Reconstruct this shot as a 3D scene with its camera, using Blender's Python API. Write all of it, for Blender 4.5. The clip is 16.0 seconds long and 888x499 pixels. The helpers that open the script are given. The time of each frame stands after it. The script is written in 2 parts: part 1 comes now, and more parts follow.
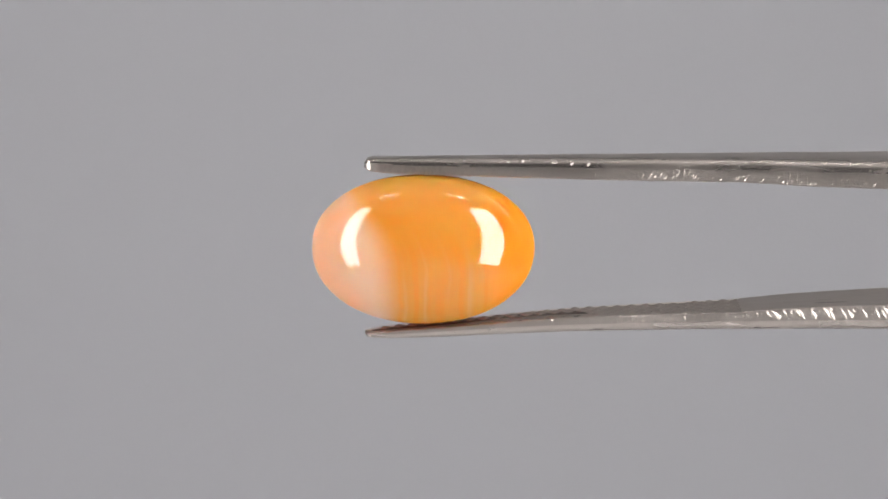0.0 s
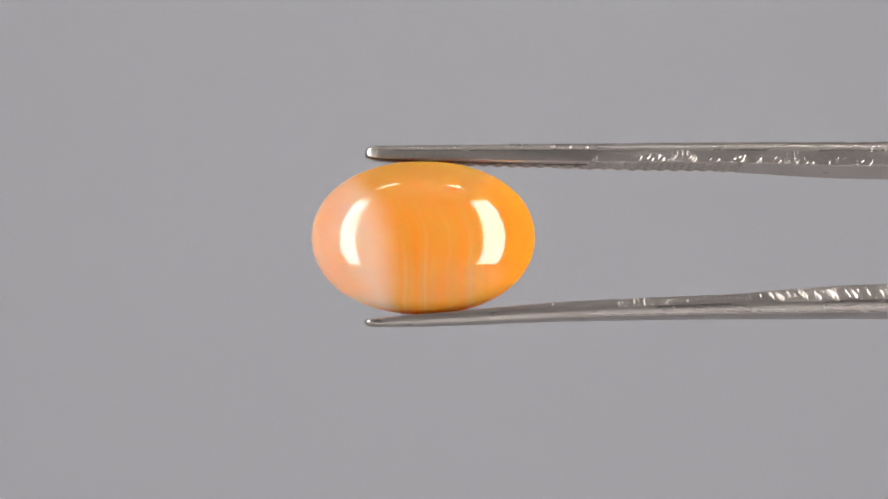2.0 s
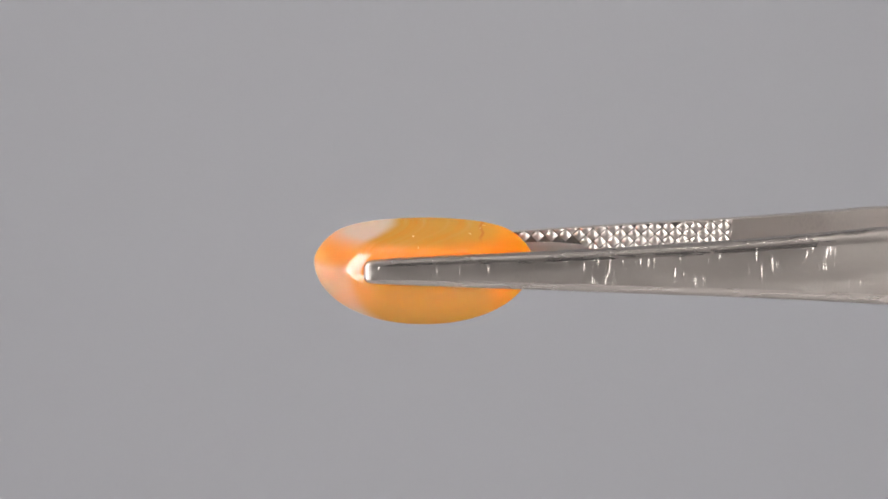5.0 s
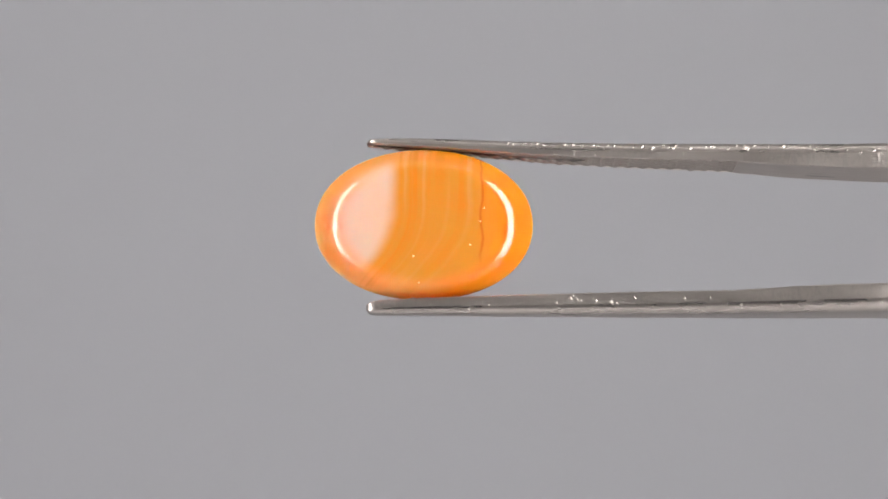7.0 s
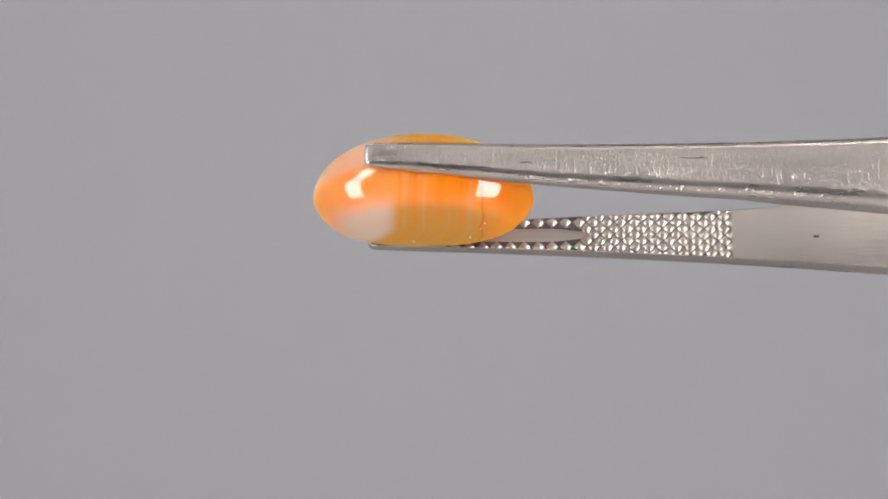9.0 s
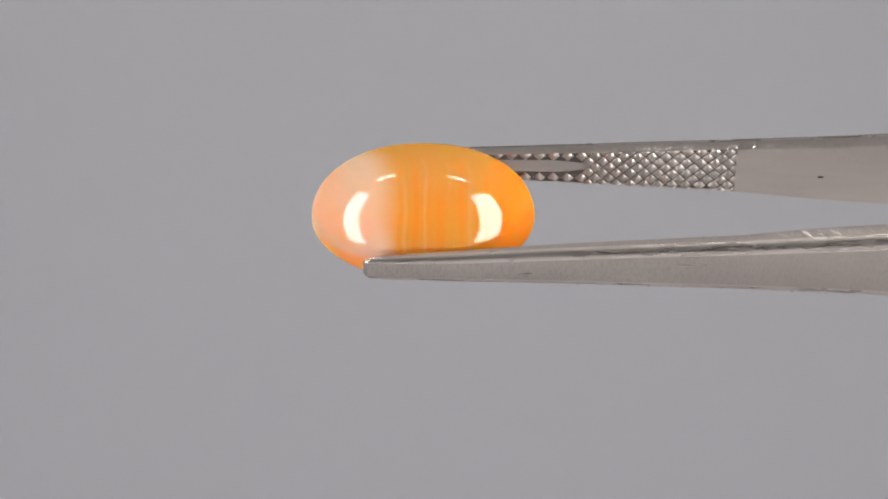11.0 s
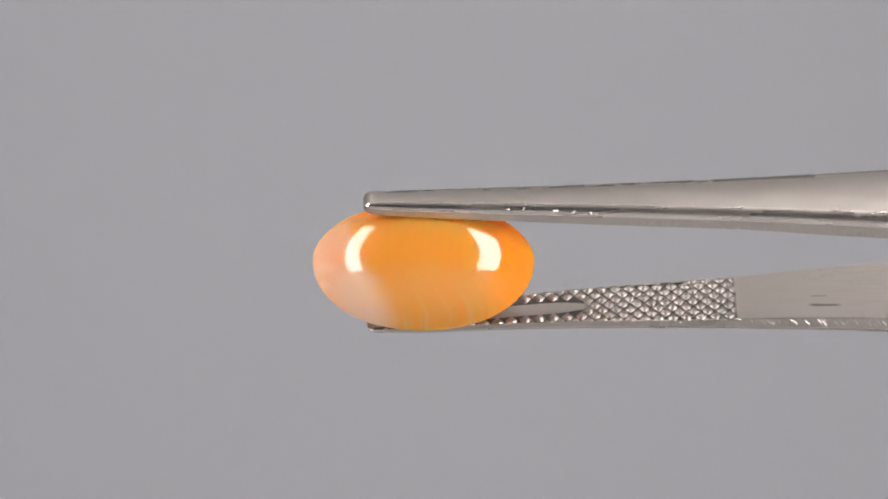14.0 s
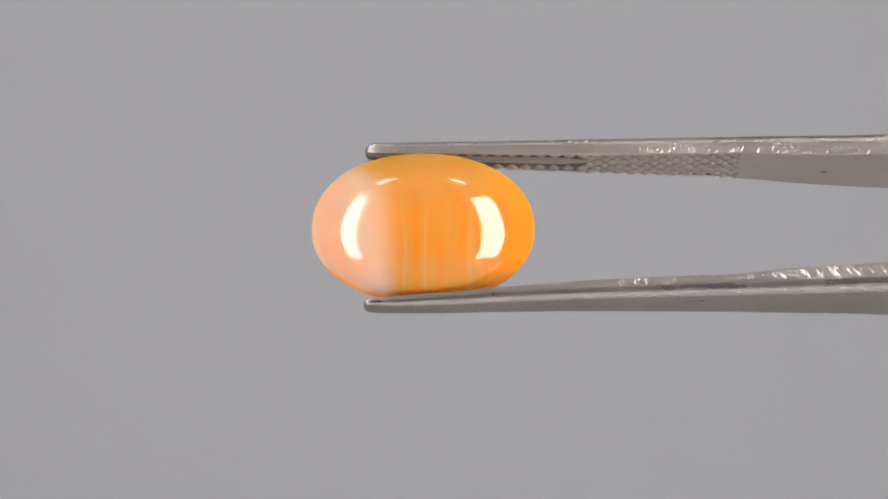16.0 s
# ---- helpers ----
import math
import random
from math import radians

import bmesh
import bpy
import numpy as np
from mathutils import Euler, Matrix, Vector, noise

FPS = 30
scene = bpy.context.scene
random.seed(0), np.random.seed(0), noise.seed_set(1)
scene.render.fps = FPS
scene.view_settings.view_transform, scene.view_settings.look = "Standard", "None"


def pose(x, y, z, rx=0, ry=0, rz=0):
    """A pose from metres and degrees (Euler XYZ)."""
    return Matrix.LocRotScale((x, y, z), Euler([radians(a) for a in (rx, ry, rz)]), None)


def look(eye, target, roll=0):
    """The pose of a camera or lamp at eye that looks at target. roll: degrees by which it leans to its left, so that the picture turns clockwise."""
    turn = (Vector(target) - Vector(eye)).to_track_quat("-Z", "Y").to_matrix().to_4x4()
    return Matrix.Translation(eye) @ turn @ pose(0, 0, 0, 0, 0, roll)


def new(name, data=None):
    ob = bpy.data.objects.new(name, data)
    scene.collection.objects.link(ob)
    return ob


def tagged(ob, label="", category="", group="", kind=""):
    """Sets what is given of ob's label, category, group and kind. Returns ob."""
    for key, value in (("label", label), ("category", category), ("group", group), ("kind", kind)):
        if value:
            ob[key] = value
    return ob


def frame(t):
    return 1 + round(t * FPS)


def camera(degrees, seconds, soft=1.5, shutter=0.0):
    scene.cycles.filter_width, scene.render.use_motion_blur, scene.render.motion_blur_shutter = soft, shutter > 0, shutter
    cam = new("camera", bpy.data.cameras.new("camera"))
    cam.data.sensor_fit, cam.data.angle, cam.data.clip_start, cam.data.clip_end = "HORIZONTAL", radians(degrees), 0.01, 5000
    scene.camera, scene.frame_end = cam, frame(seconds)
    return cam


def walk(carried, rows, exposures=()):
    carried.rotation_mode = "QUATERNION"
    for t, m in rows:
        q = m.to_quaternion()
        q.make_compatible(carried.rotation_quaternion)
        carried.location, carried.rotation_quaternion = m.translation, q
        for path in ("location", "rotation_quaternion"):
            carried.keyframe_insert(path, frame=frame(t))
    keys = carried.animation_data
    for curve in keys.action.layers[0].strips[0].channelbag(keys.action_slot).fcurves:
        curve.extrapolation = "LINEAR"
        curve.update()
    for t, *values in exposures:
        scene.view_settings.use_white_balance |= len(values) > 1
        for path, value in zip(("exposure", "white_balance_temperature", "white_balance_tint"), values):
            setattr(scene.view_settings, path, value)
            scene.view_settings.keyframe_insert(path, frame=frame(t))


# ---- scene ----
S = 3.6e-5          # metres in one unit of the plan (the stone is 390 units, 14 mm, long)
AXIS = 0.20         # height of the turning axis's level above the table
cam = camera(18.0, 16.0, soft=1.9)
EYE = pose(0, -4950 * S, AXIS, 90, 0, 0)
walk(cam, [(0.0, EYE), (16.0, EYE)], [(0.0, 0.03), (1.5, 0.03), (3.0, 0.03), (4.0, -0.01), (6.3, 0.03), (8.0, 0.05), (9.0, 0.01), (9.6, -0.03),
                                     (10.2, -0.04), (12.3, 0.03), (14.0, 0.02), (16.0, 0.04)])

# ---- world and light ----
world = bpy.data.worlds.new("world")
scene.world = world
world.use_nodes = True
world.node_tree.nodes["Background"].inputs[0].default_value = (0.75, 0.76, 0.80, 1)
world.node_tree.nodes["Background"].inputs[1].default_value = 0.03
PANEL = 11.7          # radiance of the side softboxes
STRIP = 15.0         # radiance of the overhead strips
ROOF = 0.058          # radiance of the unseen roof, added for reflections in the steel
FRONT = 0.07         # radiance of the added front panel, which brightens the steel from above


# ---- materials ----
class Nodes:
    def __init__(self, name):
        self.mat = bpy.data.materials.new(name)
        self.mat.use_nodes = True
        self.tree = self.mat.node_tree
        self.bsdf = self.tree.nodes["Principled BSDF"]
        self.out = self.tree.nodes["Material Output"]

    def add(self, kind, **props):
        node = self.tree.nodes.new(kind)
        for key, value in props.items():
            setattr(node, key, value)
        return node

    def link(self, a, b):
        self.tree.links.new(a, b)

    def put(self, socket, value):
        if hasattr(value, "is_linked"):
            self.link(value, socket)
        else:
            socket.default_value = value

    def coords(self, scale=(1, 1, 1), turn=(0, 0, 0)):
        tc = self.add("ShaderNodeTexCoord")
        mp = self.add("ShaderNodeMapping")
        mp.inputs["Scale"].default_value = scale
        mp.inputs["Rotation"].default_value = [radians(a) for a in turn]
        self.link(tc.outputs["Object"], mp.inputs["Vector"])
        return mp.outputs["Vector"]

    def noise(self, vector, scale, detail=3.0, rough=0.5, dist=0.0):
        n = self.add("ShaderNodeTexNoise")
        self.link(vector, n.inputs["Vector"])
        n.inputs["Scale"].default_value = scale
        n.inputs["Detail"].default_value = detail
        n.inputs["Roughness"].default_value = rough
        n.inputs["Distortion"].default_value = dist
        return n.outputs["Fac"]

    def maths(self, op, a, b=0.0, c=0.0):
        m = self.add("ShaderNodeMath", operation=op)
        for socket, value in zip(m.inputs, (a, b, c)):
            self.put(socket, value)
        return m.outputs[0]

    def span(self, value, lo, hi, a=0.0, b=1.0):
        m = self.add("ShaderNodeMapRange", interpolation_type="SMOOTHSTEP")
        for socket, v in zip(m.inputs, (value, lo, hi, a, b)):
            self.put(socket, v)
        return m.outputs[0]

    def mix(self, fac, a, b):
        m = self.add("ShaderNodeMix", data_type="RGBA")
        self.put(m.inputs[0], fac)
        self.put(m.inputs[6], a)
        self.put(m.inputs[7], b)
        return m.outputs[2]

    def bump(self, height, strength, distance, normal=None):
        b = self.add("ShaderNodeBump")
        b.inputs["Strength"].default_value = strength
        b.inputs["Distance"].default_value = distance
        self.link(height, b.inputs["Height"])
        if normal is not None:
            self.link(normal, b.inputs["Normal"])
        return b.outputs["Normal"]


def steel_material(name, base, rough, marks, dense, mottle=0.3, worn=None, nick=None, raked=None):
    """Worn satin stainless steel: cloudy smears, fine cross grain, dense short scratches, a dented skin."""
    n = Nodes(name)
    b = n.bsdf
    b.inputs["Metallic"].default_value = 1.0
    wide = n.noise(n.coords((0.4, 1, 1)), 300, 3)
    smear = n.noise(n.coords((0.14, 1, 1), (0, 0, 4)), 1500, 4, 0.6)
    grain = n.noise(n.coords((1.0, 0.12, 0.12)), 9000, 3, 0.6)
    fleck = n.noise(n.coords((1.0, 0.42, 0.42), (8, 14, 24)), 6000, 4, 0.65, 0.5)
    deep = n.noise(n.coords((1.0, 0.13, 0.13), (10, 25, -25)), 5200, 1, 0.5)
    dents = n.noise(n.coords((0.38, 1, 1), (0, 6, 8)), 5200, 3, 0.62)
    patch = n.span(n.noise(n.coords((0.35, 1, 1)), 420, 3), 0.52 - dense, 0.82 - dense)
    few = n.span(n.noise(n.coords((0.5, 1, 1)), 700, 1), 0.50, 0.66)
    lines = n.noise(n.coords((0.02, 1.0, 1.0)), 12000, 2, 0.5)
    cut = n.maths("MULTIPLY", n.span(fleck, 0.42, 0.64), patch)
    place = n.add("ShaderNodeSeparateXYZ")
    n.link(n.coords((1 / S, 1 / S, 1 / S)), place.inputs[0])
    if worn:
        cut = n.maths("MULTIPLY", cut, n.span(place.outputs[0], worn[0], worn[1], 1.0, 0.55))
    gouge = n.maths("MULTIPLY", n.span(deep, 0.58, 0.68), few)
    tone = n.mix(wide, (base * 0.97, base * 0.88, base * 0.825, 1), (base * 1.07, base * 0.98, base * 0.925, 1))
    tone = n.mix(n.span(smear, 0.3, 0.8, 0.0, 0.14), tone, (base * 0.78, base * 0.72, base * 0.69, 1))
    tone = n.mix(n.maths("MULTIPLY", cut, 0.35), tone, (base * 0.62, base * 0.58, base * 0.56, 1))
    if nick:
        # a short dark scratch and its fainter neighbour
        x, y = place.outputs[0], place.outputs[1]
        wobble = n.maths("MULTIPLY", n.maths("SUBTRACT", smear, 0.5), 14.0)
        for px, py, long, wide_, depth in nick:
            near = n.span(n.maths("ABSOLUTE", n.maths("SUBTRACT", x, px)), long, long * 0.5)
            near = n.maths("MULTIPLY", near, n.span(n.maths("ABSOLUTE", n.maths("ADD", n.maths("SUBTRACT", y, py), wobble)), wide_, wide_ * 0.4))
            tone = n.mix(n.maths("MULTIPLY", near, depth), tone, (0.06, 0.05, 0.045, 1))
    n.link(tone, b.inputs["Base Color"])
    cloud = n.maths("ADD", n.maths("MULTIPLY", wide, 0.6), n.maths("MULTIPLY", smear, 0.8))
    n.link(n.span(cloud, 0.3, 1.1, rough - 0.06, rough + 0.07), b.inputs["Roughness"])
    one = n.bump(n.maths("ADD", n.maths("MULTIPLY", grain, 0.4), n.maths("MULTIPLY", lines, 0.35)), 0.15, 0.7e-5)
    two = n.bump(dents, mottle, 2.6e-5, one)
    three = n.bump(cut, 0.5 * marks, 1.2e-5, two)
    four = n.bump(gouge, 0.6 * marks, 2.2e-5, three)
    if raked:
        # long rough rake marks beyond one point
        rake = n.maths("MULTIPLY", n.noise(n.coords((0.10, 1, 1), (0, 0, 6)), 3600, 3, 0.6), n.span(place.outputs[0], raked[0], raked[1]))
        four = n.bump(rake, 1.0, 5e-5, four)
    n.link(four, b.inputs["Normal"])
    return n.mat


def stone_material():
    """Banded translucent chalcedony: milky at one end, amber in the middle, deep orange at the other end."""
    n = Nodes("amber_chalcedony")
    b = n.bsdf
    k = 1 / S
    sep = n.add("ShaderNodeSeparateXYZ")
    n.link(n.coords((k, k, k)), sep.inputs[0])
    x, y, z = sep.outputs
    soft = n.noise(n.coords(), 350, 2)
    warp = n.maths("MULTIPLY", n.maths("SUBTRACT", soft, 0.5), 40)
    u = n.maths("ADD", z, 18.0)
    up = n.maths("MAXIMUM", n.maths("ADD", u, 30.0), 0.0)
    bend = n.maths("MULTIPLY", n.maths("MULTIPLY", up, up), 0.0042)
    grown = n.maths("ADD", n.maths("ADD", x, bend), n.maths("MULTIPLY", warp, 0.35))
    near = n.span(y, -60.0, -150.0)
    amber = n.span(grown, n.maths("MULTIPLY_ADD", near, -26.0, -106.0), n.maths("MULTIPLY_ADD", near, 10.0, -74.0))
    right = n.span(n.maths("ADD", x, warp), 50.0, 130.0)
    milky = n.mix(n.maths("MULTIPLY_ADD", near, 0.7, n.maths("MULTIPLY", soft, 0.3)), MILK_B, MILK_A)
    body = n.mix(amber, milky, AMBER)
    body = n.mix(right, body, DEEP)
    # the translucent edge's glow put into the colour, fading towards the heart
    rx = n.maths("DIVIDE", n.maths("ADD", x, 36.0), 195.0)
    ru = n.maths("DIVIDE", n.maths("ADD", u, 0.5), 137.0)
    rim_glow = n.span(n.maths("SQRT", n.maths("ADD", n.maths("MULTIPLY", rx, rx), n.maths("MULTIPLY", ru, ru))), 0.66, 0.93)
    glow_tint = n.maths("MAXIMUM", n.span(n.maths("ADD", x, warp), -120.0, 20.0), n.span(y, -66.0, -36.0, 0.0, 0.45))
    glow_mask = n.maths("MAXIMUM", n.maths("MAXIMUM", n.span(y, -74.0, -44.0), n.span(x, 65.0, 150.0, 0.0, 0.8)), n.span(x, -90.0, -170.0, 0.0, 0.5))
    body = n.mix(n.maths("MULTIPLY", rim_glow, glow_mask), body, n.mix(glow_tint, RIM_GLOW_PALE, RIM_GLOW))
    # straight growth bands across the length, strongest on the lower half
    across = n.add("ShaderNodeCombineXYZ")
    n.link(n.maths("MULTIPLY", grown, 0.05), across.inputs[0])
    n.link(n.maths("MULTIPLY", u, 0.0015), across.inputs[2])
    stripes = n.noise(across.outputs[0], 1.0, 1.2, 0.5)
    where = n.maths("MULTIPLY", n.span(u, 70.0, -75.0), n.maths("MULTIPLY", n.span(grown, -86.0, -72.0), n.span(grown, 95.0, 70.0)))
    veined = n.maths("MAXIMUM", where, n.maths("MULTIPLY", n.span(y, -62.0, -40.0, 0.0, 0.45), n.maths("MULTIPLY", n.span(grown, -86.0, -72.0), n.span(grown, 70.0, 40.0))))
    dark = n.maths("MULTIPLY", n.span(stripes, 0.50, 0.64), veined)
    pale = n.maths("MULTIPLY", n.span(stripes, 0.48, 0.38), veined)
    body = n.mix(n.maths("MULTIPLY", dark, 0.62), body, BAND_DARK)
    body = n.mix(n.maths("MULTIPLY", pale, 0.24), body, BAND_PALE)
    # one thin dark growth line beside the milky part, and a fine red crack
    seam = n.span(n.maths("ABSOLUTE", n.maths("ADD", grown, 57.0)), 4.5, 1.0)
    body = n.mix(n.maths("MULTIPLY", seam, n.maths("MULTIPLY", n.span(y, -62.0, -40.0), 0.5)), body, BAND_DARK)
    ragged = n.maths("MULTIPLY", n.maths("SUBTRACT", n.noise(n.coords((0.3, 0, 1)), 420, 2), 0.5), 30.0)
    crack = n.maths("MULTIPLY", n.span(n.maths("ABSOLUTE", n.maths("ADD", n.maths("ADD", x, ragged), -66.0)), 3.5, 0.8), n.maths("MULTIPLY", n.span(y, -80.0, -55.0), n.span(u, 85.0, 40.0)))
    body = n.mix(n.maths("MULTIPLY", crack, 0.7), body, CRACK)
    n.link(body, b.inputs["Base Color"])
    b.inputs["Roughness"].default_value = 0.6
    b.inputs["Specular IOR Level"].default_value = 0.0
    b.inputs["Subsurface Weight"].default_value = 1.0
    b.inputs["Subsurface Radius"].default_value = (0.85, 0.50, 0.28)
    b.inputs["Subsurface Scale"].default_value = 0.0030
    normal = n.bump(n.noise(n.coords(), 900, 2), 0.05, 2e-5)
    clear = n.add("ShaderNodeBsdfRefraction")
    clear.inputs["Roughness"].default_value = 0.25
    clear.inputs["IOR"].default_value = 1.50
    n.link(n.mix(0.25, body, (1.0, 0.40, 0.12, 1)), clear.inputs["Color"])
    inner = n.add("ShaderNodeMixShader")
    inner.inputs[0].default_value = CLARITY
    n.link(b.outputs[0], inner.inputs[1])
    n.link(clear.outputs[0], inner.inputs[2])
    gloss = n.add("ShaderNodeBsdfGlossy")
    gloss.inputs["Roughness"].default_value = 0.07
    n.link(normal, gloss.inputs["Normal"])
    fres = n.add("ShaderNodeFresnel")
    fres.inputs["IOR"].default_value = 1.72
    skin = n.add("ShaderNodeMixShader")
    n.link(n.maths("MINIMUM", fres.outputs[0], 0.10), skin.inputs[0])
    n.link(inner.outputs[0], skin.inputs[1])
    n.link(gloss.outputs[0], skin.inputs[2])
    n.link(skin.outputs[0], n.out.inputs["Surface"])
    return n.mat


def paper_material(name, color, scale):
    n = Nodes(name)
    b = n.bsdf
    big = n.noise(n.coords(), 2.5, 2)
    fine = n.noise(n.coords(), scale, 4, 0.6)
    lo = tuple(c * 0.96 for c in color) + (1,)
    hi = tuple(min(1, c * 1.04) for c in color) + (1,)
    n.link(n.mix(n.maths("MULTIPLY_ADD", fine, 0.4, n.maths("MULTIPLY", big, 0.6)), lo, hi), b.inputs["Base Color"])
    b.inputs["Roughness"].default_value = 0.85
    b.inputs["Specular IOR Level"].default_value = 0.2
    n.link(n.bump(fine, 0.15, 2e-4), b.inputs["Normal"])
    return n.mat


def glow_material(name, color, strength, base=0.8):
    n = Nodes(name)
    n.bsdf.inputs["Base Color"].default_value = (base, base * 0.985, base * 0.98, 1)
    n.bsdf.inputs["Emission Color"].default_value = (*color, 1)
    n.bsdf.inputs["Emission Strength"].default_value = strength
    return n.mat


CLARITY = 0.32
MILK_A = (0.73, 0.47, 0.295, 1)
MILK_B = (0.72, 0.515, 0.41, 1)
AMBER = (0.645, 0.279, 0.036, 1)
RIM_GLOW = (1, 0.25, 0.008, 1)
RIM_GLOW_PALE = (1, 0.38, 0.13, 1)
DEEP = (0.95, 0.275, 0.013, 1)
BAND_DARK = (0.72, 0.235, 0.01, 1)
BAND_PALE = (0.7, 0.43, 0.2, 1)
CRACK = (0.55, 0.13, 0.01, 1)
STEEL_CLEAN = steel_material("polished_worn_steel", 0.52, 0.34, 1.0, 0.06, 0.2)
STEEL_SCUFFED = steel_material("scuffed_steel", 0.47, 0.31, 1.25, 0.36, 0.3, (380, 620))
STEEL_EDGE = steel_material("rounded_edge_steel", 0.62, 0.28, 0.4, 0.03, 0.25)
STEEL_SIDE = steel_material("dented_side_steel", 0.47, 0.33, 0.7, 0.14, 1.3)
STEEL_REAR = steel_material("satin_side_steel", 0.49, 0.36, 0.7, 0.12, 1.2)
STEEL_BRUSHED_A = steel_material("brushed_inner_steel", 0.56, 0.40, 0.2, 0.05, 0.2, None, [(671, -40, 7, 3.5, 0.9)], (600, 900))
STEEL_BRUSHED_B = steel_material("scratched_inner_steel", 0.54, 0.40, 0.3, 0.05, 0.2, None, [(676, -72, 34, 3.0, 0.65), (668, -50, 18, 2.0, 0.35)], (640, 700))
STEEL_GRIP = steel_material("cut_steel", 0.48, 0.41, 0.1, 0.05, 0.2)
# darker copy for the slab: shade between the teeth put into the colour
STEEL_GROOVE = steel_material("shaded_groove_steel", 0.14, 0.50, 0.1, 0.05, 0.2)
STEEL_CUT = steel_material("bright_cut_steel", 0.52, 0.50, 0.1, 0.02, 0.1)
STONE = stone_material()
PIT = paper_material("pale_pit", (0.9, 0.72, 0.45), 9000)
BACKDROP = paper_material("grey_seamless_paper", (0.505, 0.507, 0.543), 900)
ROOM = paper_material("pale_grey_paint", (0.66, 0.65, 0.66), 300)
GLOW = glow_material("softbox_glow", (1.0, 0.97, 0.94), PANEL)
GLOW_TOP = glow_material("strip_glow", (1.0, 0.97, 0.94), STRIP)
ROOF_GLOW = glow_material("glowing_roof_cloth", (1.0, 0.96, 0.93), ROOF, 0.26)
FRONT_GLOW = glow_material("front_glow_cloth", (1.0, 0.96, 0.93), FRONT, 0.4)
TABLE = paper_material("grey_table", (0.40, 0.395, 0.40), 300)
# for unseen surfaces kept darker so that the steel reflects dark bands
DIM = paper_material("dim_reflection_grey", (0.36, 0.36, 0.365), 300)
# darkness of the unlit room behind the camera, put into a wall's colour
UNLIT = paper_material("unlit_room_tone", (0.16, 0.157, 0.16), 300)
CARD = paper_material("white_card", (0.76, 0.75, 0.745), 700)
BLACK = paper_material("black_housing", (0.04, 0.04, 0.042), 600)


# ---- mesh helpers ----
def mesh_of(name, bm, material, smooth=False, sharp=30):
    bmesh.ops.recalc_face_normals(bm, faces=bm.faces)
    if smooth:
        for f in bm.faces:
            f.smooth = True
        for e in bm.edges:
            if len(e.link_faces) == 2 and e.calc_face_angle(0) > radians(sharp):
                e.smooth = False
    me = bpy.data.meshes.new(name)
    bm.to_mesh(me)
    bm.free()
    me.materials.append(material)
    return me


def part(name, bm, material, parent=None, label="", smooth=False, sharp=30):
    ob = new(name, mesh_of(name, bm, material, smooth, sharp))
    if parent is not None:
        ob.parent = parent
    return tagged(ob, label)


def box(bm, x0, x1, y0, y1, z0, z1, bevel=0.0):
    made = bmesh.ops.create_cube(bm, size=1)["verts"]
    for v in made:
        v.co = Vector(((x0 + x1) / 2 + v.co.x * (x1 - x0), (y0 + y1) / 2 + v.co.y * (y1 - y0), (z0 + z1) / 2 + v.co.z * (z1 - z0)))
    if bevel:
        edges = list({e for v in made for e in v.link_edges})
        bmesh.ops.bevel(bm, geom=edges, offset=bevel, segments=2, affect="EDGES", profile=0.5)


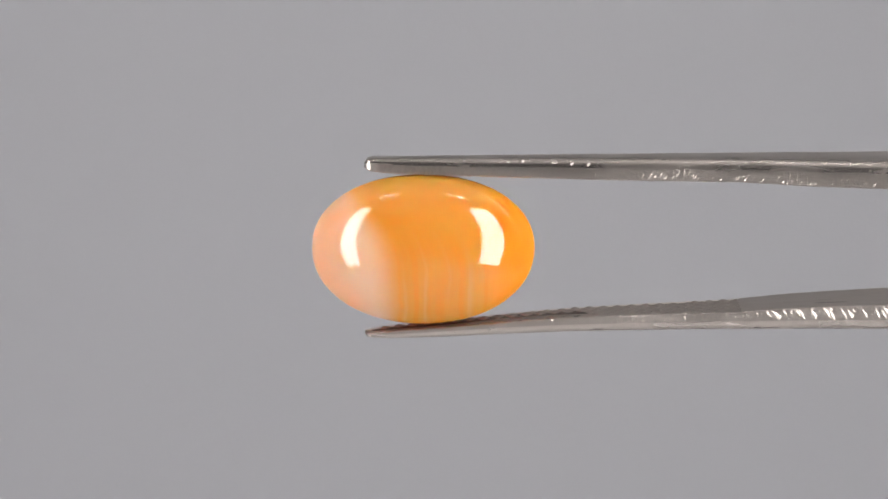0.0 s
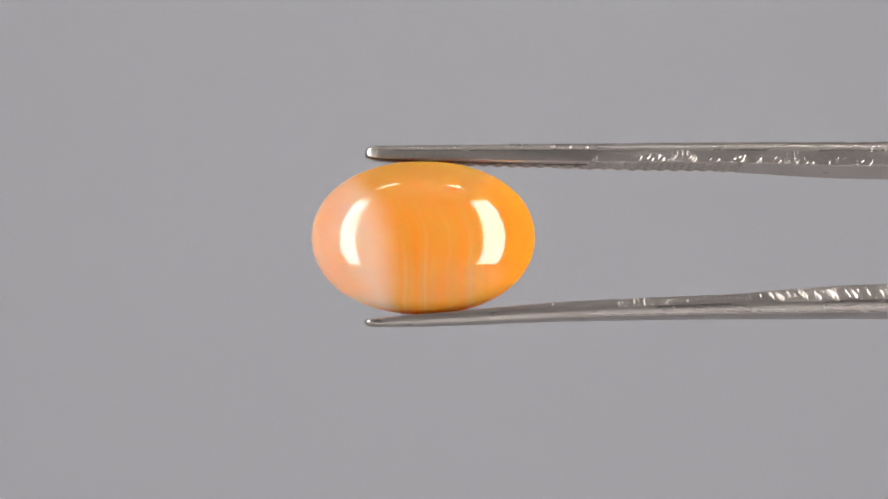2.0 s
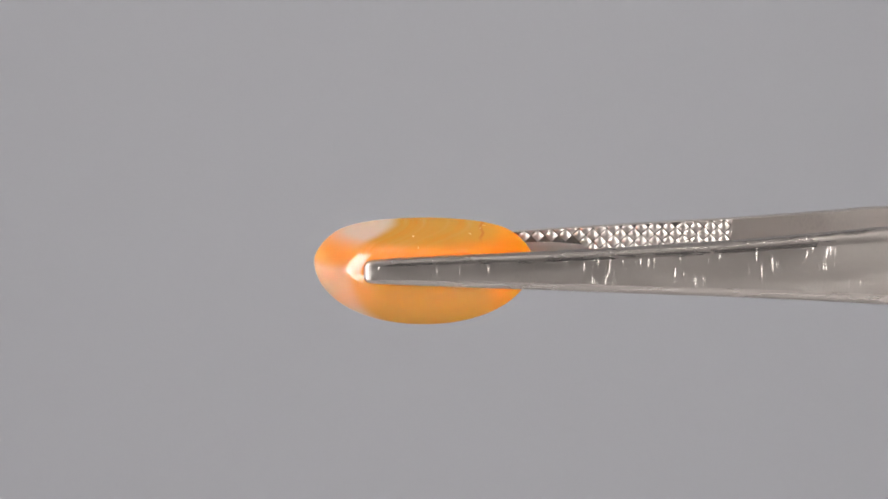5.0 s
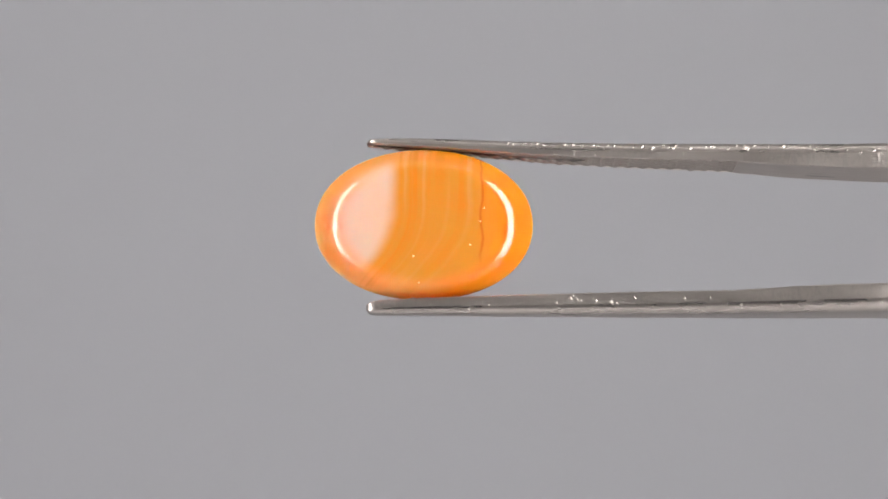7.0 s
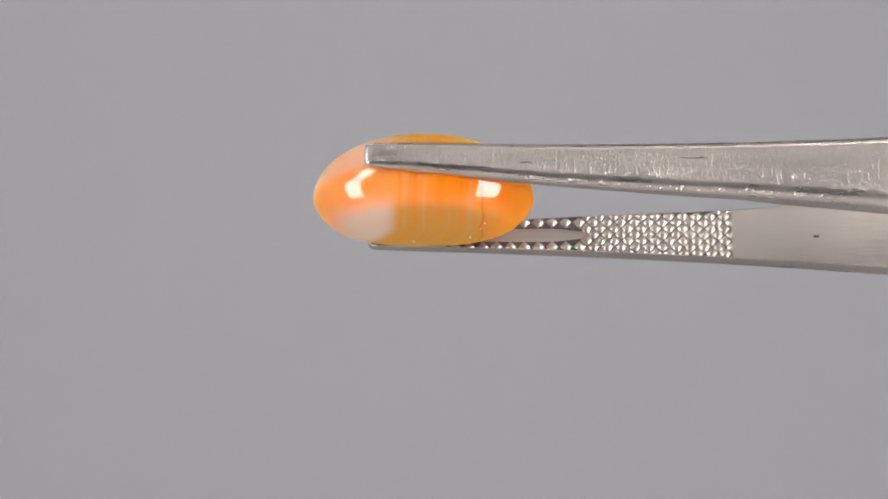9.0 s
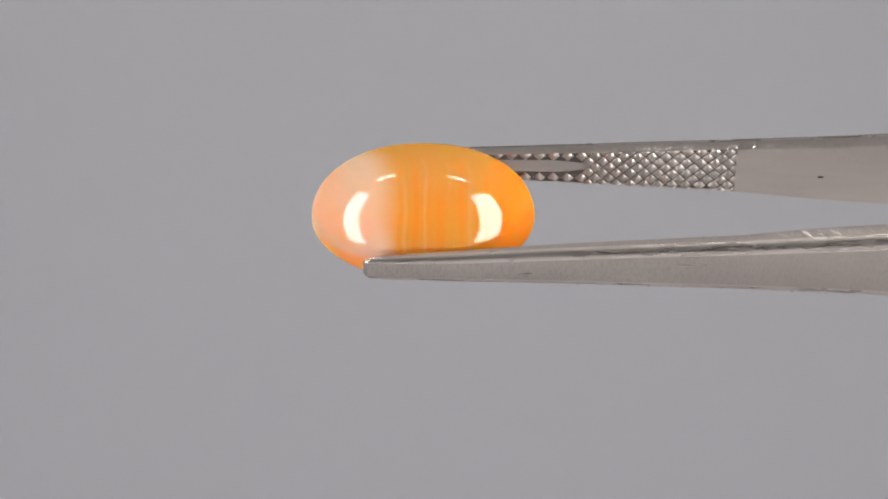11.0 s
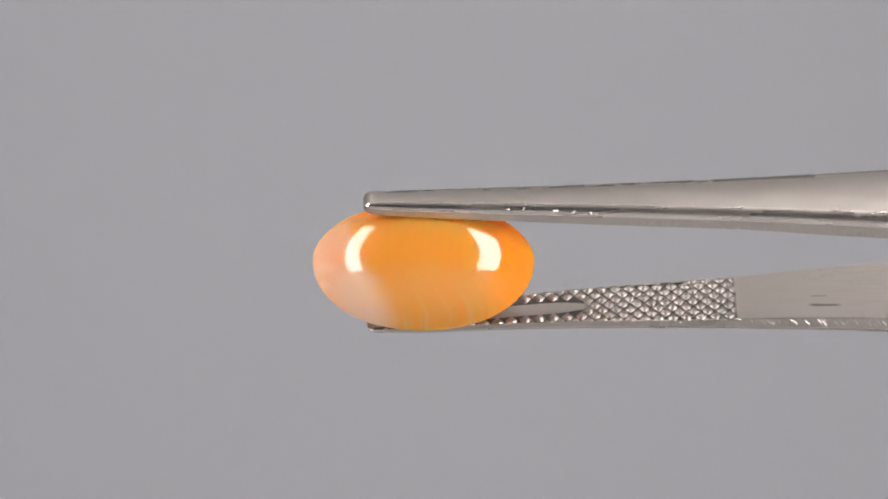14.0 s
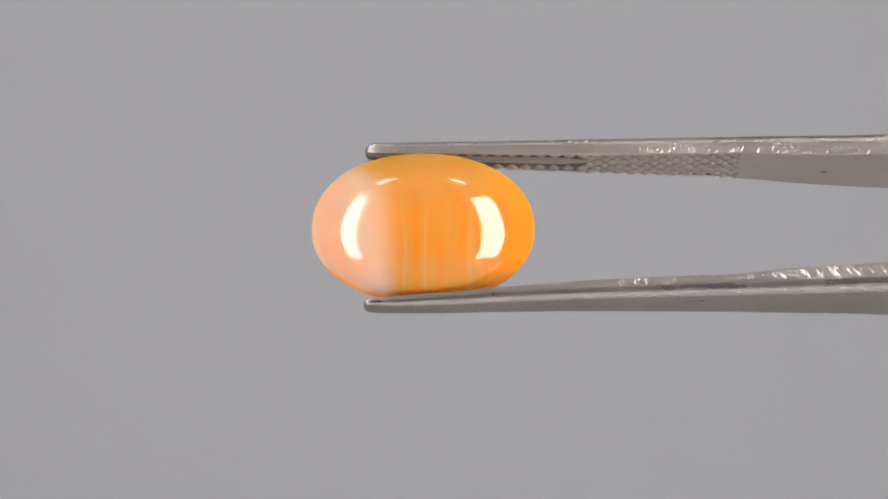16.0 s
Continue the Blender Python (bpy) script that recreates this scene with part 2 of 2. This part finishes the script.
# ---- the photo tent ----
def tent():
    half, back, front, top = 0.62, 0.55, -0.75, 0.95
    # one sheet of paper: over the table, up a curve and up the back
    bm = bmesh.new()
    line = [(back - 0.24, 0.004), (back - 0.12, 0.004)]
    line += [(back - 0.12 + 0.12 * math.sin(a), 0.124 - 0.12 * math.cos(a)) for a in [math.pi / 2 * i / 16 for i in range(1, 17)]]
    line += [(back, 0.44)]
    rows = [[bm.verts.new((x, y, z)) for y, z in line] for x in (-half + 0.01, half - 0.01)]
    for i in range(len(line) - 1):
        bm.faces.new((rows[0][i], rows[1][i], rows[1][i + 1], rows[0][i + 1]))
    ob = part("backdrop", bm, BACKDROP, smooth=True, sharp=60)
    tagged(ob, "plain grey seamless paper backdrop sweeping up behind", "backdrop", kind="structure")
    # unseen roof with a faint glow of its own, added for upward-facing steel
    bm = bmesh.new()
    box(bm, -0.45, 0.45, -0.12, 0.45, 0.64, 0.65)
    tagged(part("glow_roof", bm, ROOF_GLOW), "unseen faintly glowing fabric roof added for reflections in the steel", "tent roof", kind="structure")
    # unseen glowing panel, added so that forward-facing steel reflects something bright
    bm = bmesh.new()
    box(bm, -0.45, 0.45, -0.66, -0.121, 0.64, 0.65)
    tagged(part("front_glow_panel", bm, FRONT_GLOW), "unseen glowing fabric panel added overhead to brighten the steel", "tent roof", kind="structure")
    # unseen card, added in front to lift the steel's lower reflections
    bm = bmesh.new()
    box(bm, -0.36, 0.36, -0.74, -0.27, 0.001, 0.004, 0.001)
    tagged(part("fill_card", bm, CARD), "unseen white card added flat on the table to brighten the steel", "reflector card")
    FINISH = {"floor": (TABLE, "mid grey table top under the tent"), "ceiling": (DIM, "unseen ceiling, kept darker grey for reflections in the steel"),
              "wall_left": (ROOM, "plain pale grey wall of the studio"), "wall_right": (ROOM, "plain pale grey wall of the studio"),
              "wall_back": (DIM, "unseen back wall, kept darker grey for reflections in the steel"), "wall_front": (UNLIT, "unseen dark wall standing in for the unlit room behind the camera")}
    for name, dims in (("floor", (-half, half, front, back + 0.02, -0.02, 0.0)), ("ceiling", (-half, half, front, back + 0.02, top, top + 0.02)),
                       ("wall_left", (-half - 0.02, -half, front, back + 0.02, -0.02, top + 0.02)), ("wall_right", (half, half + 0.02, front, back + 0.02, -0.02, top + 0.02)),
                       ("wall_back", (-half, half, back + 0.021, back + 0.04, -0.02, top)), ("wall_front", (-half, half, front - 0.02, front, -0.02, top))):
        bm = bmesh.new()
        box(bm, *dims)
        paint, words = FINISH[name]
        tagged(part(name, bm, paint), words, "wall" if "wall" in name else name, kind="structure")


def softbox(m, width, height, panes):
    """A framed light panel that shines along its own -z."""
    root = tagged(new("softbox_light"), "tall white softbox panel in a black frame", "light panel", group="softboxes")
    bm = bmesh.new()
    rim = 0.012
    box(bm, -width / 2 - rim, width / 2 + rim, -height / 2 - rim, height / 2 + rim, 0.004, 0.05, 0.004)
    part("housing", bm, BLACK, root, "black box housing")
    for x0, x1 in panes:
        bm = bmesh.new()
        box(bm, x0, x1, -height / 2, height / 2, -0.004, 0.0035, 0.001)
        part("diffuser", bm, GLOW, root, "glowing white diffuser")
    root.matrix_basis = m
    return root


def overhead(m, width, length):
    root = tagged(new("strip_light"), "slim white strip light under the tent roof", "strip light", group="strip lights")
    bm = bmesh.new()
    box(bm, -width / 2 - 0.005, width / 2 + 0.005, -length / 2 - 0.005, length / 2 + 0.005, 0.004, 0.025, 0.003)
    part("housing", bm, BLACK, root, "black strip housing")
    bm = bmesh.new()
    box(bm, -width / 2, width / 2, -length / 2, length / 2, -0.004, 0.0035, 0.001)
    part("diffuser", bm, GLOW_TOP, root, "glowing white diffuser")
    root.matrix_basis = m
    return root


def level(az, dist, height):
    """A place round the stone: az from the camera's side to the right, dist away, at a height above the table."""
    return Vector((-0.0013 + dist * math.sin(radians(az)), -dist * math.cos(radians(az)), height))


tent()
softbox(look(level(51, 0.28, 0.268), level(51, 0, 0.268)), 0.116, 0.47, [(-0.058, 0.058)])
softbox(look(level(-56, 0.28, 0.268), level(-56, 0, 0.268)), 0.084, 0.47, [(-0.042, 0.009), (0.017, 0.042)])
overhead(pose(0.108, -0.085, 0.59, 0, 0, 75), 0.019, 0.075)
overhead(pose(-0.126, -0.07, 0.59, 0, 0, -75), 0.019, 0.085)


# ---- tweezers ----
def curve_of(points):
    xs, ys = zip(*points)

    def f(x):
        # smooth piecewise curve through the stations
        i = max(0, min(len(xs) - 2, int(np.searchsorted(xs, x)) - 1))
        def slope(j):
            if j == 0 or j == len(xs) - 1:
                a, b = (0, 1) if j == 0 else (-2, -1)
                return (ys[b] - ys[a]) / (xs[b] - xs[a])
            d0 = (ys[j] - ys[j - 1]) / (xs[j] - xs[j - 1])
            d1 = (ys[j + 1] - ys[j]) / (xs[j + 1] - xs[j])
            return 0.0 if d0 * d1 < 0 else 2 * d0 * d1 / (d0 + d1 + 1e-12) if d0 * d1 > 0 else 0.0
        h = xs[i + 1] - xs[i]
        t = (x - xs[i]) / h
        return ((1 + 2 * t) * (1 - t) ** 2 * ys[i] + t * (1 - t) ** 2 * h * slope(i)
                + t * t * (3 - 2 * t) * ys[i + 1] + t * t * (t - 1) * h * slope(i + 1))
    return f


WIDTH_A = curve_of([(-138, 20), (-135, 29), (-131, 35), (-124, 39), (-84, 44), (16, 53), (116, 60.5), (216, 69), (416, 88), (514, 98.5), (616, 112), (716, 126), (776, 135), (1400, 168), (2600, 178), (4300, 120)])
WIDTH_B = curve_of([(-138, 22), (-135, 32), (-131, 39), (-124, 43), (-84, 49), (16, 59), (116, 68), (216, 77), (416, 95), (514, 103.5), (616, 116), (716, 128), (776, 136.5), (1400, 170), (2600, 180), (4300, 120)])
INNER_A = curve_of([(-138, 122), (-125, 117.5), (-84, 114), (16, 111), (116, 108.5), (216, 106.5), (416, 104), (514, 103.5), (566, 102), (616, 99), (716, 96), (776, 95.5), (1400, 84), (2600, 44), (4300, -20)])
OUTER_A = curve_of([(-138, 133), (-132, 138), (-120, 140), (-84, 140.5), (216, 142.5), (514, 143.2), (776, 142), (1400, 142), (2600, 106), (4300, 20)])
INNER_B = curve_of([(-138, -167), (-125, -166), (-84, -161.5), (16, -153), (116, -144), (216, -136.5), (316, -131.5), (416, -127.5), (520, -123.5), (616, -116), (716, -111), (776, -109), (1400, -96), (2600, -67), (4300, -20.5)])
OUTER_B = curve_of([(-138, -171), (-132, -175), (-120, -176.5), (-84, -177), (16, -174), (116, -169), (216, -165), (416, -160.5), (514, -159), (776, -156.5), (1400, -160), (2600, -136), (4300, -60)])
MID_A = curve_of([(-138, 54), (216, 52.7), (514, 49.5), (716, 46.3), (776, 45.6), (4300, 45)])
MID_B = curve_of([(-138, 61), (-84, 59.5), (216, 50.2), (514, 44.6), (716, 41.5), (776, 40.5), (4300, 40)])
ROUND = curve_of([(-138, 3), (-130, 6), (-84, 10.5), (216, 15), (514, 17.5), (776, 20), (4300, 20)])
GRIP_END = 520
TEETH = 5.4          # depth of the cut zone
PITCH = 25.0


def local(x, u, v):
    return Vector((x * S, -v * S, u * S))


def arm(root, inner, outer, mid, width, side, steel, inside, cuts):
    """One arm: a tapered bar with bevelled outer edges; side is +1 when its outside looks along +u."""
    stations = [-138, -137, -135, -132, -128, -122] + list(range(-114, 500, 12)) + [508, 516, 518, 519.5, 521, 523, 525, 530] + list(range(545, 800, 15)) + list(range(850, 4301, 115))
    bm = bmesh.new()
    rings = []
    for x in stations:
        w, mv = width(x), mid(x)
        ui, uo = inner(x), outer(x)
        cut = TEETH * 0.22 * max(0.0, min(1.0, (530 - x) / 12))
        th = abs(uo - ui)
        cut = min(cut, th * 0.35)
        ui = ui + side * cut
        th = abs(uo - ui)
        h = w / 2
        r = min(ROUND(x), th * 0.62, h * 0.62)
        pit = min(6.4, th * 0.36) * max(0.0, min(1.0, (521 - x) / 3))
        arc = [math.pi / 2 * i / 6 for i in range(7)]
        section = [(-h + 1.5, 0), (-h + 2.5, pit), (h - 2.5, pit), (h - 1.5, 0), (h, 1.5)]
        section += [(h - r + r * math.cos(a), th - r + r * math.sin(a)) for a in arc]
        section += [(0, th + 0.009 * w)]
        section += [(-h + r - r * math.sin(a), th - r + r * math.cos(a)) for a in arc]
        section += [(-h, 1.5)]
        rings.append([bm.verts.new(local(x, ui + side * b, mv + a)) for a, b in section])
    for r0, r1 in zip(rings, rings[1:]):
        for i in range(len(r0)):
            j = (i + 1) % len(r0)
            bm.faces.new((r0[i], r0[j], r1[j], r1[i]))
    bm.faces.new(rings[0])
    bm.faces.new(list(reversed(rings[-1])))
    bm.faces.ensure_lookup_table()
    kinds = [2, 2, 2, 0, 3] + [1] * 6 + [0, 0] + [1] * 6 + [4, 0]
    for k, f in enumerate(bm.faces):
        if k < (len(rings) - 1) * len(kinds):
            f.material_index = kinds[k % len(kinds)]
    body = part("arm", bm, steel, root, "long tapered steel arm with rounded outer edges", smooth=True, sharp=22)
    body.data.materials.append(STEEL_EDGE)
    body.data.materials.append(inside)
    body.data.materials.append(STEEL_SIDE)
    body.data.materials.append(STEEL_REAR)
    # small file cuts and dents along the sides and edges
    bm = bmesh.new()
    for x0, x1, step, low, high, long, wide, lean, face in cuts:
        x = x0
        while x < x1:
            x += step * random.choice((0.35, 0.6, 0.9, 1.1, 2.2))
            h, th = width(x) / 2, abs(outer(x) - inner(x))
            r = min(ROUND(x), th * 0.62, h * 0.62)
            b0 = random.uniform(low, high) * th
            half_l, half_w = long * random.uniform(0.5, 1.15) / 2, wide * random.uniform(0.6, 1.25) / 2
            ends = []
            for k, off in ((-1, 0), (0, -half_w), (1, 0), (0, half_w)):
                b = max(1.0, min(th - 0.5, b0 + k * half_l))
                px = x + side * k * half_l * lean + off
                rise = 0.0 if k else 0.25
                over = max(0.0, b - (th - r))
                ang = min(1.35, over / r)
                a = h - r + r * math.cos(ang) if over else h
                bb = th - r + r * math.sin(ang) if over else b
                ends.append((px, a, bb, ang, rise))
            lift = half_w * random.uniform(0.18, 0.42) * (1.1 if side > 0 else 2.3 if face < 0 else 1.6)
            verts = [bm.verts.new(local(px, inner(px) + side * (bb + 0.05 * math.sin(ang)), mid(px) + face * (a + 0.05))) for px, a, bb, ang, rise in ends]
            px, a, bb, ang, rise = [sum(e[i] for e in ends) / 4 for i in range(5)]
            peak = bm.verts.new(local(px, inner(px) + side * (bb + lift * math.sin(ang)), mid(px) + face * (a + lift * math.cos(ang))))
            for i in range(4):
                bm.faces.new((verts[i], verts[(i + 1) % 4], peak))
    ob = part("file_cut", bm, STEEL_CUT, body, "short bright slanting file cuts")
    tagged(ob, kind="stuff")
    # the cut gripping zone: rows of small rounded teeth on a thin slab
    bm = bmesh.new()
    floor_u = lambda x: inner(x) + side * TEETH * 0.5
    groove = lambda x: min(13.5, 0.17 * width(max(-130, x)) + 2.5) * math.sqrt(max(0.0, min(1.0, (272 - x) / 75)))
    half_p = PITCH / 2
    cols = int((GRIP_END + 136) / half_p) + 1
    for i in range(cols):
        cx = GRIP_END - half_p * i
        w2 = width(max(-130, cx)) / 2 - 1.0
        for j in range(-6, 7):
            if (i + j) % 2:
                continue
            cv = j * half_p
            if abs(cv) > w2 + 3 or cx < -132:
                continue
            if abs(cv) < groove(cx) + 3.5 and cx < 268:
                continue
            lim = lambda q: max(-w2, min(w2, q))
            mv = mid(cx)
            low, high = floor_u(cx) + side * 1.9, inner(cx) + side * random.uniform(0.1, 1.1)
            rings = []
            for size, rise, square in ((0.95, 0.0, 1.0), (0.66, 0.62, 0.55), (0.34, 0.92, 0.1)):
                ring = []
                for q in range(8):
                    c, d = math.cos(q * math.pi / 4), math.sin(q * math.pi / 4)
                    reach = half_p * size * (square / (abs(c) + abs(d)) + (1 - square) * 0.86)
                    px = max(-134.0, min(GRIP_END + 1.0, cx + reach * c))
                    ring.append(bm.verts.new(local(px, low + (high - low) * rise + inner(px) - inner(cx), mv + lim(cv + reach * d))))
                rings.append(ring)
            peak = bm.verts.new(local(cx, high, mv + lim(cv)))
            for r0, r1 in zip(rings, rings[1:]):
                for q in range(8):
                    bm.faces.new((r0[q], r0[(q + 1) % 8], r1[(q + 1) % 8], r1[q])).smooth = True
            for q in range(8):
                bm.faces.new((rings[-1][q], rings[-1][(q + 1) % 8], peak)).smooth = True
    # slab under the teeth with the channel let into it
    xs = [-133] + list(range(-126, 262, 12)) + [262, 267, 270, 272] + list(range(284, 520, 12)) + [521]
    last = None
    for x in xs:
        w2, mv = width(x) / 2 - 0.8, mid(x)
        g = groove(x) + 0.01
        f = floor_u(x) + side * 1.6
        d = min(3.0, g * 0.4)
        sec = [(-w2, f + side * 2.0), (-w2, f), (-g - 1.5, f), (-g, f + side * d * 0.7), (-g * 0.5, f + side * d), (g * 0.5, f + side * d), (g, f + side * d * 0.7), (g + 1.5, f), (w2, f), (w2, f + side * 2.0)]
        ring = [bm.verts.new(local(x, b, mv + a)) for a, b in sec]
        if last:
            for i in range(len(sec) - 1):
                bm.faces.new((last[i], last[i + 1], ring[i + 1], ring[i])).material_index = 0 if 3 <= i <= 5 and x < 268 else 1
        last = ring
    me = bpy.data.meshes.new("knurled_grip")
    bmesh.ops.recalc_face_normals(bm, faces=bm.faces)
    bm.to_mesh(me)
    bm.free()
    me.materials.append(STEEL_GRIP)
    me.materials.append(STEEL_GROOVE)
    grip = new("knurled_grip", me)
    grip.parent = body
    tagged(grip, "diamond-cut gripping face with a smooth groove")
    return body


def tweezers():
    root = tagged(new("tweezers"), "worn stainless steel gem tweezers with diamond-cut tips holding a stone", "tweezers")
    # stretch, spacing, band across the side, length, width, lean, side of the arm
    arm(root, INNER_A, OUTER_A, MID_A, WIDTH_A, 1, STEEL_CLEAN, STEEL_BRUSHED_A, [
        (330, 560, 12, 0.08, 0.30, 13, 4.5, 0.6, 1), (560, 790, 26, 0.06, 0.30, 13, 4.5, 0.6, 1), (90, 135, 12, 0.74, 0.92, 10, 5, 0.5, 1), (180, 240, 13, 0.74, 0.92, 11, 6, 0.5, 1),
        (-110, 500, 60, 0.3, 0.85, 7, 3.5, 0.4, -1), (220, 300, 12, 0.3, 0.6, 9, 5, 0.3, -1), (400, 780, 40, 0.3, 0.9, 9, 3.5, 0.3, -1)])
    arm(root, INNER_B, OUTER_B, MID_B, WIDTH_B, -1, STEEL_SCUFFED, STEEL_BRUSHED_B, [
        (560, 1200, 10, 0.20, 0.40, 25, 8.5, -0.55, 1), (540, 700, 22, 0.10, 0.35, 12, 4.5, -0.5, 1), (100, 540, 40, 0.1, 0.4, 7, 3.5, -0.4, 1),
        (40, 400, 17, 0.72, 0.95, 11, 5, -0.6, -1), (400, 640, 12, 0.66, 0.95, 13, 5.5, -0.6, -1), (640, 780, 26, 0.5, 0.8, 10, 4, -0.6, -1)])
    return root


# ---- the stone ----
def gemstone():
    """A polished oval cabochon: high dome on one face, a shallow one on the other."""
    bm = bmesh.new()
    ax, au, dome, crown, bevel, nd, tilt = 194.5, 134.0, 113.5, 12.5, 46.0, 2.08, radians(7.5)
    cx, cu, cv = -36.0, -21.0, 51.5
    seg = 112
    soft = lambda r: math.log(1 + math.exp((r - 0.835) / 0.05))
    back = lambda r: -crown * (1 - r * r) - bevel * (0.6 * (1 - soft(r) / soft(1.0)) + 0.4 * math.sqrt(1 - r ** 10))
    profile = []
    for k in range(37):                       # the flat-bottomed back with its broad bevel
        r = math.sin(math.pi / 2 * k / 36) if k < 36 else 0.9995
        profile.append((r, back(r)))
    for k in range(31):                       # the dome
        a = math.pi / 2 * k / 30
        profile.append((max(0.0, math.cos(a)) ** (2 / nd) if k < 30 else 0.0, dome * math.sin(a) ** (2 / nd)))
    grid = []
    for r, v in profile:
        row = []
        for s in range(seg if r > 0 else 1):
            b = 2 * math.pi * s / seg
            e = 2 / 2.13 if math.sin(b) > 0 else 2 / 2.08
            x = ax * r * math.copysign(abs(math.cos(b)) ** e, math.cos(b))
            u = au * r * math.copysign(abs(math.sin(b)) ** e, math.sin(b))
            row.append(bm.verts.new(local(cx + x, cu + u * math.cos(tilt) - v * math.sin(tilt), cv + u * math.sin(tilt) + v * math.cos(tilt))))
        grid.append(row)
    for r0, r1 in zip(grid, grid[1:]):
        for s in range(seg):
            t = (s + 1) % seg
            if len(r0) == 1:
                bm.faces.new((r0[0], r1[t], r1[s]))
            elif len(r1) == 1:
                bm.faces.new((r0[s], r0[t], r1[0]))
            else:
                bm.faces.new((r0[s], r0[t], r1[t], r1[s]))
    ob = part("gemstone", bm, STONE, smooth=True, sharp=60)
    # pin-prick pits on the flat face
    for px, pu, size in ((-54, 57, 2.2), (46, 37, 2.0), (71, -28, 1.8), (64, -4, 1.6), (-44, 104, 1.5)):
        bm = bmesh.new()
        bmesh.ops.create_icosphere(bm, subdivisions=2, radius=size * 0.7 * S)
        r = math.hypot((px - cx) / ax, pu / au)
        v = back(r) - 0.3
        at = local(px, cu + pu * math.cos(tilt) - v * math.sin(tilt), cv + pu * math.sin(tilt) + v * math.cos(tilt))
        for w in bm.verts:
            w.co = Vector((w.co.x, w.co.y * 0.6, w.co.z)) + at
        part("pit", bm, PIT, ob, "pin-prick pale pit", smooth=True)
    return tagged(ob, "polished oval orange and milky banded chalcedony cabochon gripped by tweezers", "gemstone")


TWEEZERS = tweezers()
GEM = gemstone()


def motions():
    # seconds, turn about the long axis, rise, lean in the picture plane
    turns = [
        (0.0, 11.6, 33.6, -0.06),
        (0.5, -8.0, 33.0, 0.06),
        (1.0, -25.2, 32.2, 0.0),
        (1.5, -27.0, 32.8, -0.10),
        (2.0, -8.6, 33.0, 0.0),
        (2.5, 10.1, 33.0, 0.0),
        (3.0, 27.3, 33.8, -0.02),
        (3.5, 43.8, 31.8, 0.03),
        (4.0, 62.7, 32.7, 0.08),
        (4.2, 69.4, 32.5, 0.06),
        (6.3, 145.6, 31.4, 0.02),
        (6.5, 152.6, 31.5, 0.03),
        (7.0, 170.6, 31.4, 0.05),
        (7.5, 190.0, 31.2, 0.0),
        (8.0, 206.8, 31.7, -0.02),
        (8.5, 224.4, 32.2, 0.03),
        (9.0, 242.4, 31.2, 0.18),
        (9.5, 260.9, 31.6, 0.02),
        (10.0, 278.0, 34.3, 0.08),
        (10.2, 284.0, 34.8, 0.07),
        (12.3, 362.4, 33.5, 0.03),
        (12.5, 370.3, 33.2, 0.0),
        (13.0, 387.0, 32.4, 0.03),
        (13.5, 404.1, 32.2, 0.05),
        (14.0, 406.0, 30.9, 0.10),
        (14.5, 389.5, 31.4, 0.03),
        (15.0, 372.3, 32.0, 0.05),
        (15.5, 354.0, 33.6, 0.05),
        (16.0, 335.0, 32.3, 0.0),
    ]
    rows = [(t, pose(0, 0, AXIS + rise * S, turn, -lean, -0.08)) for t, turn, rise, lean in turns]
    walk(TWEEZERS, rows)
    walk(GEM, rows)


motions()
